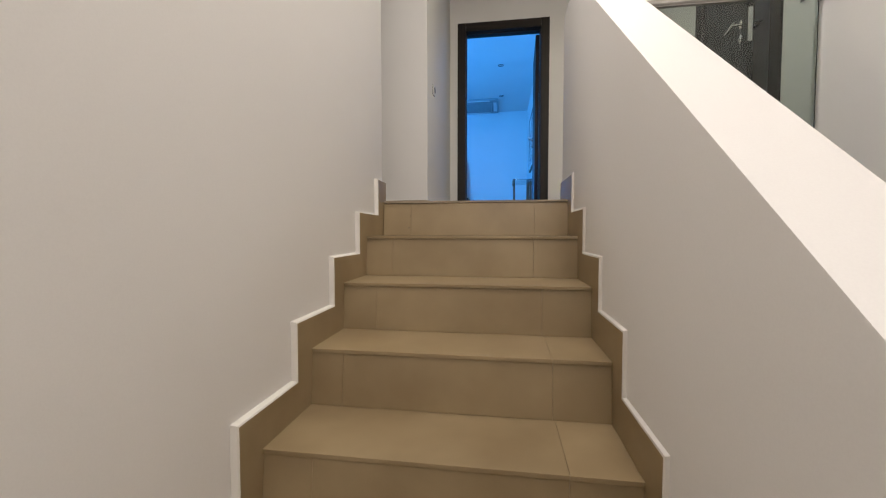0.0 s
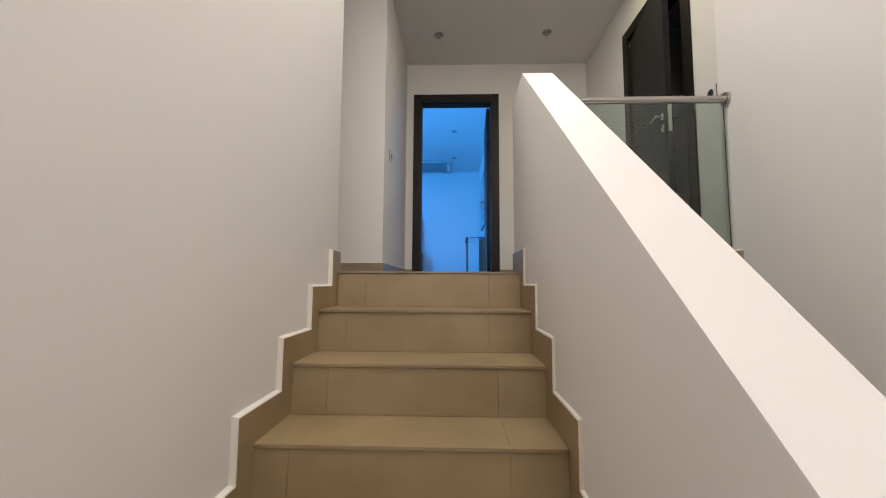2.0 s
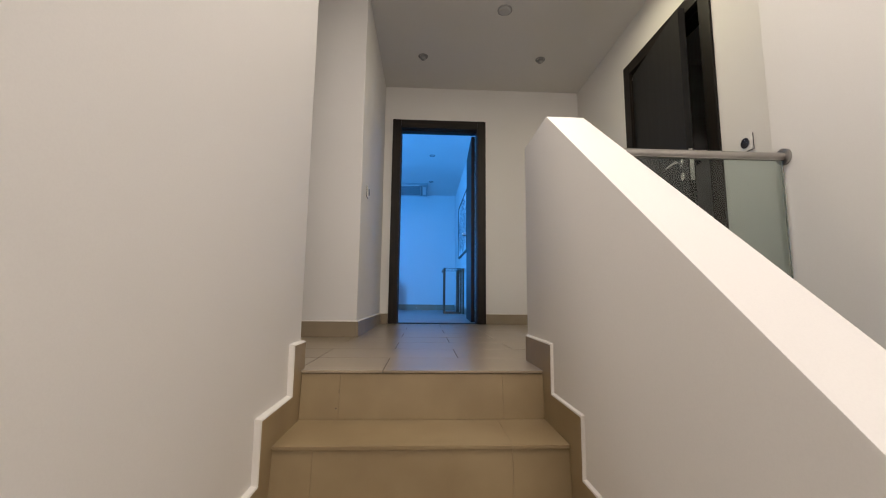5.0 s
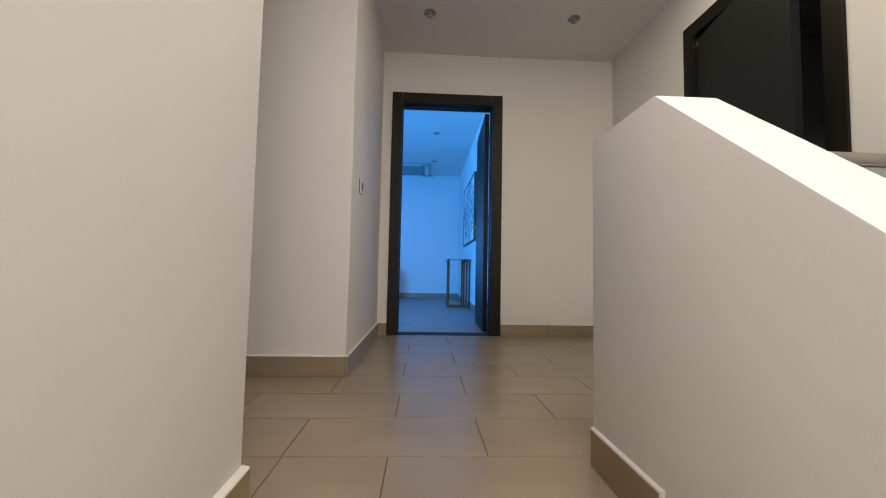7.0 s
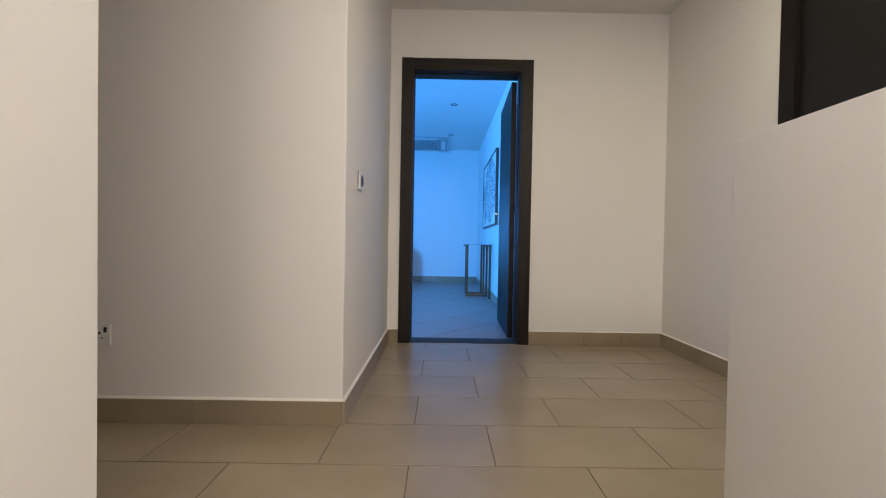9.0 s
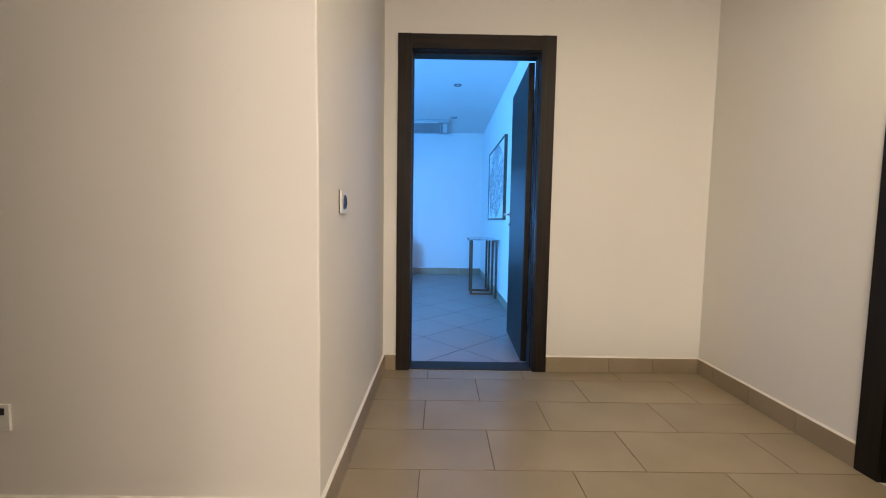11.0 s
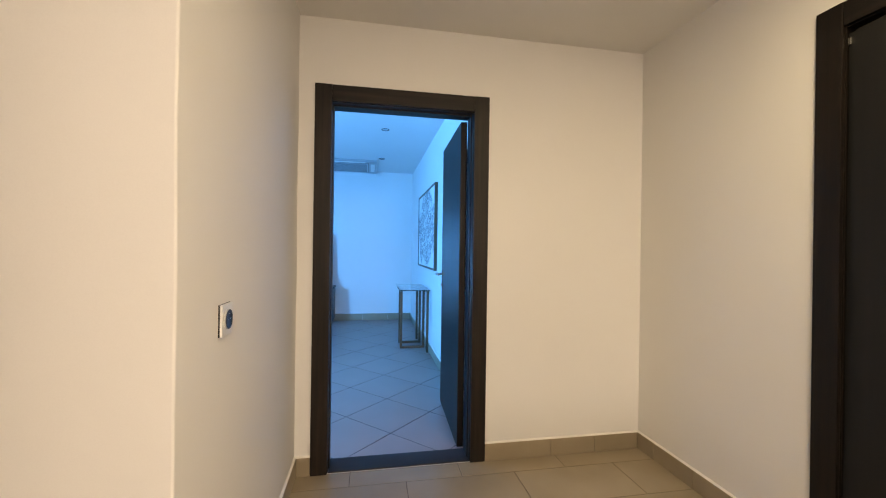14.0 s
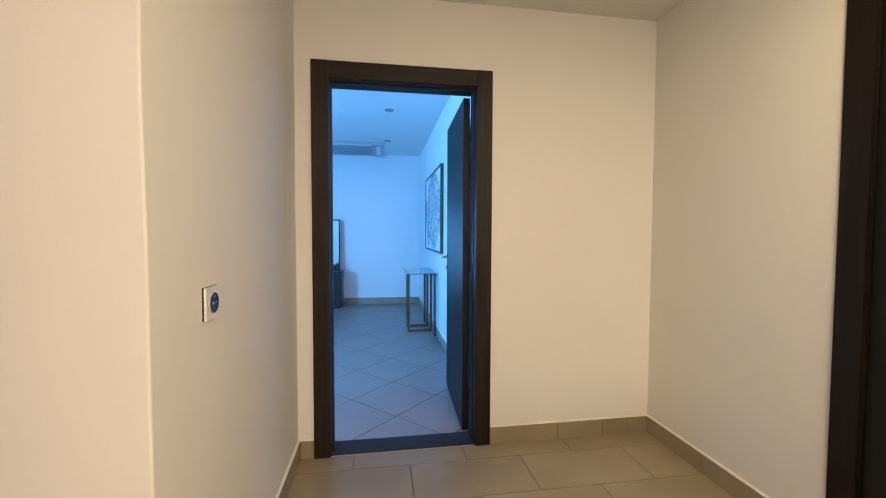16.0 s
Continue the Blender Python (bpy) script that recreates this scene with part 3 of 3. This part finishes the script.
for s in (-1, 1):
    part("flap", bbox(-0.30, 0.30, s * 0.41 - 0.032, s * 0.41 + 0.032, -0.040, -0.0345, 0.003), PLASTIC, ac, "white air flap")
    part("flap", bbox(s * 0.41 - 0.032, s * 0.41 + 0.032, -0.30, 0.30, -0.040, -0.0345, 0.003), PLASTIC, ac, "white air flap")

det = thing("wall_sensor", pose(0.44, ROOMY, 2.545), "small white sensor high on the bedroom wall", "sensor")
part("body", bbox(-0.04, 0.04, -0.03, 0, -0.02, 0.02, 0.006, 3), PLASTIC, det)

pic = thing("painting", pose(ROOMX, 2.83, 1.512), "large dark-framed abstract ink painting on pale canvas", "painting")
PW, PH, PD = 0.745, 0.495, 0.036
for s in (-1, 1):
    part("frame_upright", bbox(-PD, 0, s * (PW - 0.0115) - 0.0115, s * (PW - 0.0115) + 0.0115, -PH, PH, 0.002), FRAME_WOOD, pic, "dark wooden frame side")
    part("frame_rail", bbox(-PD, 0, -PW + 0.0232, PW - 0.0232, s * (PH - 0.011) - 0.011, s * (PH - 0.011) + 0.011, 0.002), FRAME_WOOD, pic, "dark wooden frame rail")
part("canvas", bbox(-PD + 0.008, -0.004, -PW + 0.023, PW - 0.023, -PH + 0.023, PH - 0.023, 0.002), ART, pic, "pale canvas with black strokes")

con = thing("console_table", pose(0.86, 2.86, 0), "slim console table with bronze legs and glass top", "table")
part("glass_top", bbox(-0.185, 0.178, -0.375, 0.46, 0.752, 0.762, 0.002), CLEAR, con, "clear glass top")
for y, x1 in ((-0.10, 0.133), (0.175, 0.120)):
    for x in (-0.148, x1):
        part("leg", bbox(x - 0.014, x + 0.014, y - 0.014, y + 0.014, 0.028, 0.752, 0.002), BRONZE, con)
    part("foot_rail", bbox(-0.162, x1 + 0.014, y - 0.014, y + 0.014, 0, 0.0275, 0.002), BRONZE, con)
for y, x in ((-0.345, 0.150), (0.395, 0.108)):
    part("leg", bbox(x - 0.014, x + 0.014, y - 0.014, y + 0.014, 0, 0.752, 0.002), BRONZE, con)
for x in (-0.165, 0.150):
    part("top_rail", bbox(x - 0.012, x + 0.012, -0.33, 0.395, 0.728, 0.7515, 0.002), BRONZE, con)

cab = thing("sideboard", pose(-0.835, 4.63, 0), "low dark lacquered sideboard against the bedroom wall", "sideboard")
part("body", bbox(-0.57, 0.57, -0.2, 0.155, 0.06, 0.585, 0.004), CABINET, cab)
part("top", bbox(-0.58, 0.58, -0.21, 0.155, 0.586, 0.61, 0.003), CABINET, cab)
part("plinth", bbox(-0.54, 0.54, -0.17, 0.15, 0, 0.059, 0.002), CABINET, cab)
for k in range(3):
    x = -0.38 + 0.38 * k
    dr = part("door", bbox(x - 0.186, x + 0.186, -0.217, -0.2005, 0.07, 0.575, 0.002), CABINET, cab)
    part("handle", tube(bmesh.new(), (x + 0.15, -0.226, 0.28), (x + 0.15, -0.226, 0.38), 0.005, 12), DARK, dr, "", True)
mir = thing("mirror", pose(-0.855, 4.65, 0.6105, -3.5, 0, 0), "framed mirror leaning on the sideboard", "mirror")
part("mirror_glass", bbox(-0.52, 0.52, -0.006, 0.006, 0.02, 0.84, 0.001, 1), MIRROR, mir)
for s in (-1, 1):
    part("frame_side", bbox(s * 0.53 - 0.010, s * 0.53 + 0.010, -0.013, 0.013, 0, 0.86, 0.002), CABINET, mir)
for z in (0.01, 0.85):
    part("frame_rail", bbox(-0.5195, 0.5195, -0.013, 0.013, z - 0.01, z + 0.01, 0.002), CABINET, mir)

for x, h, r in ((-0.36, 0.15, 0.022), (-0.43, 0.11, 0.026)):
    bo = thing("bottle", pose(x, 4.51, 0.6105), "small dark bottle standing on the sideboard", "bottle", "sideboard bottles")
    bm = tube(bmesh.new(), (0, 0, 0), (0, 0, h * 0.66), r, 20)
    tube(bm, (0, 0, h * 0.66), (0, 0, h * 0.8), r, 20, r * 0.45)
    part("body", bm, DARK, bo, "", True)
    part("cap", tube(bmesh.new(), (0, 0, h * 0.8), (0, 0, h), r * 0.45, 16), CHROME, bo, "", True)


# ---- baseboards ----
def baseboard(name, a, b, normal, breaks, mat=TILE, h=0.102):
    """Tile strips from a to b along a wall, standing 12 mm off it towards normal, with a white caulk line on top."""
    root = thing(name, pose(a[0], a[1], 0), "beige tile skirting board with a thin white caulk line", "skirting", "landing skirtings", "structure")
    a, b, nrm = Vector((*a, 0)), Vector((*b, 0)), Vector((*normal, 0))
    way = (b - a).normalized()
    total = (b - a).length
    cuts = [0.0, *[c for c in breaks if 0 < c < total], total]
    m = Matrix(((way.x, nrm.x, 0, 0), (way.y, nrm.y, 0, 0), (0, 0, 1, 0), (0, 0, 0, 1)))
    for c, d in zip(cuts, cuts[1:]):
        bm = bbox(c + 0.001, d - 0.001, 0, 0.012, 0, h, 0.0015, 1)
        bm.transform(m)
        bmesh.ops.recalc_face_normals(bm, faces=bm.faces[:])
        part("skirting_tile", bm, mat, root)
    bm = prism([(0, h), (0.0115, h), (0.007, h + 0.004), (0, h + 0.007)], lambda u, v: (0, u, v), (total, 0, 0))
    bm.transform(m)
    bmesh.ops.recalc_face_normals(bm, faces=bm.faces[:])
    part("caulk_line", bm, CAULK, root)


def every(first, step, n=14):
    return [first + step * k for k in range(n)]


baseboard("baseboard_north_short", (XL + 0.012, YD), (-0.001, YD), (0, -1), [])
baseboard("baseboard_north", (1.001, YD), (XR - 0.012, YD), (0, -1), [0.42, 0.716])
baseboard("baseboard_closet", (XL, YD), (XL, YC - 0.012), (1, 0), every(0.42, 0.617))
baseboard("baseboard_passage", (XL, YC), (XW, YC), (0, -1), every(0.617, 0.617))
baseboard("baseboard_east", (XR, YD), (XR, -1.011), (-1, 0), [0.16, 0.455, 0.75])
baseboard("baseboard_east_near", (XR, -2.013), (XR, -2.54), (-1, 0), [])
baseboard("baseboard_void", (XV, -2.542), (XV, -2.655), (-1, 0), [])
baseboard("baseboard_bedroom_north", (ROOMX - 0.012, ROOMY), (XW, ROOMY), (0, -1), every(0.4, 0.44), TILE, 0.115)
baseboard("baseboard_bedroom_east", (ROOMX, YD + 0.166), (ROOMX, ROOMY), (-1, 0), every(0.4, 0.44), TILE)

# ---- floor tiles, last ----
JOINT = 0.005
tile_mesh = {}


def tile(parent, x0, x1, y0, y1, mat=TILE, name="tile"):
    """One floor tile whose top lies at z = 0; alike tiles share a mesh."""
    w, d = round(x1 - x0, 3), round(y1 - y0, 3)
    if (w, d, mat.name) not in tile_mesh:
        bm = box(bmesh.new(), -w / 2 + JOINT / 2, w / 2 - JOINT / 2, -d / 2 + JOINT / 2, d / 2 - JOINT / 2, -0.009, 0)
        bevelled(bm, 0.0005, 1)
        tile_mesh[w, d, mat.name] = mesh_of("tile", bm, mat)
    ob = new(name, tile_mesh[w, d, mat.name])
    ob.parent = parent
    ob.location = ((x0 + x1) / 2, (y0 + y1) / 2, random.uniform(-0.0004, 0.0))


TW = 0.6165
rows_y = [0.014, -0.13] + [-0.13 - 0.3072 * k for k in range(1, 8)] + [Y0 - LIP]
for r, (yb, ya) in enumerate(zip(rows_y, rows_y[1:])):
    first = 0.217 if r % 2 == 0 else 0.519
    spans = [(XW if yb <= YC + 0.03 else XL, XR)]
    for lo, hi in spans:
        k = math.floor((lo - first) / TW)
        while first + k * TW < hi:
            a, b = max(lo, first + k * TW), min(hi, first + (k + 1) * TW)
            if b - a > 0.02:
                pieces = [(a, b)]
                if ya < -2.51:          # last row: cut round the wall ends
                    if a < XS - 0.02:
                        tile(landing, a, min(b, XS), YE, yb)
                    if b > XV + 0.02:
                        tile(landing, max(a, XV), b, -2.54, yb)
                    pieces = [(max(a, XS), min(b, XV))]
                    pieces = [(p, q) for p, q in pieces if q - p > 0.02]
                for p, q in pieces:
                    tile(landing, p, q, ya, yb)
            k += 1
for p, q in ((0.985, 1.45), (1.45, XV)):
    tile(landing, p, q, -2.655, Y0 - LIP)

# bedroom tiles laid diagonally
bed_floor = thing("bedroom_floor", pose(0, 0, 0), "pale porcelain bedroom floor laid diagonally", "floor", kind="structure")
half = 0.316
room_tiles = {}
for i in range(-14, 6):
    for j in range(-3, 18):
        if (i + j) % 2 == 0:
            continue
        x, y = 0.466 + half * i, 0.448 + half * j
        cuts = ((XW - x, -1, 0), (ROOMX - x, 1, 0), (YD + 0.152 - y, 0, -1), (ROOMY - y, 0, 1))
        near = tuple(round(c[0], 3) for c in cuts if abs(c[0]) < half)
        if any(c[0] * (c[1] + c[2]) < -half + 0.02 for c in cuts):
            continue
        key = (near, tuple(abs(c[0]) < half for c in cuts))
        if key not in room_tiles:
            bm = bmesh.new()
            e = half / math.sqrt(2) - 0.0034
            box(bm, -e, e, -e, e, -0.009, 0)
            bevelled(bm, 0.0005, 1)
            bm.transform(Matrix.Rotation(radians(45), 4, "Z"))
            for c, nx, ny in cuts:
                if abs(c) < half:
                    bmesh.ops.bisect_plane(bm, geom=bm.verts[:] + bm.edges[:] + bm.faces[:], plane_co=(c * abs(nx), c * abs(ny), 0),
                                           plane_no=(nx, ny, 0), clear_outer=True)
            room_tiles[key] = mesh_of("tile", bm, ROOM_TILE)
        ob = new("tile", room_tiles[key])
        ob.parent = bed_floor
        ob.location = (x, y, 0)
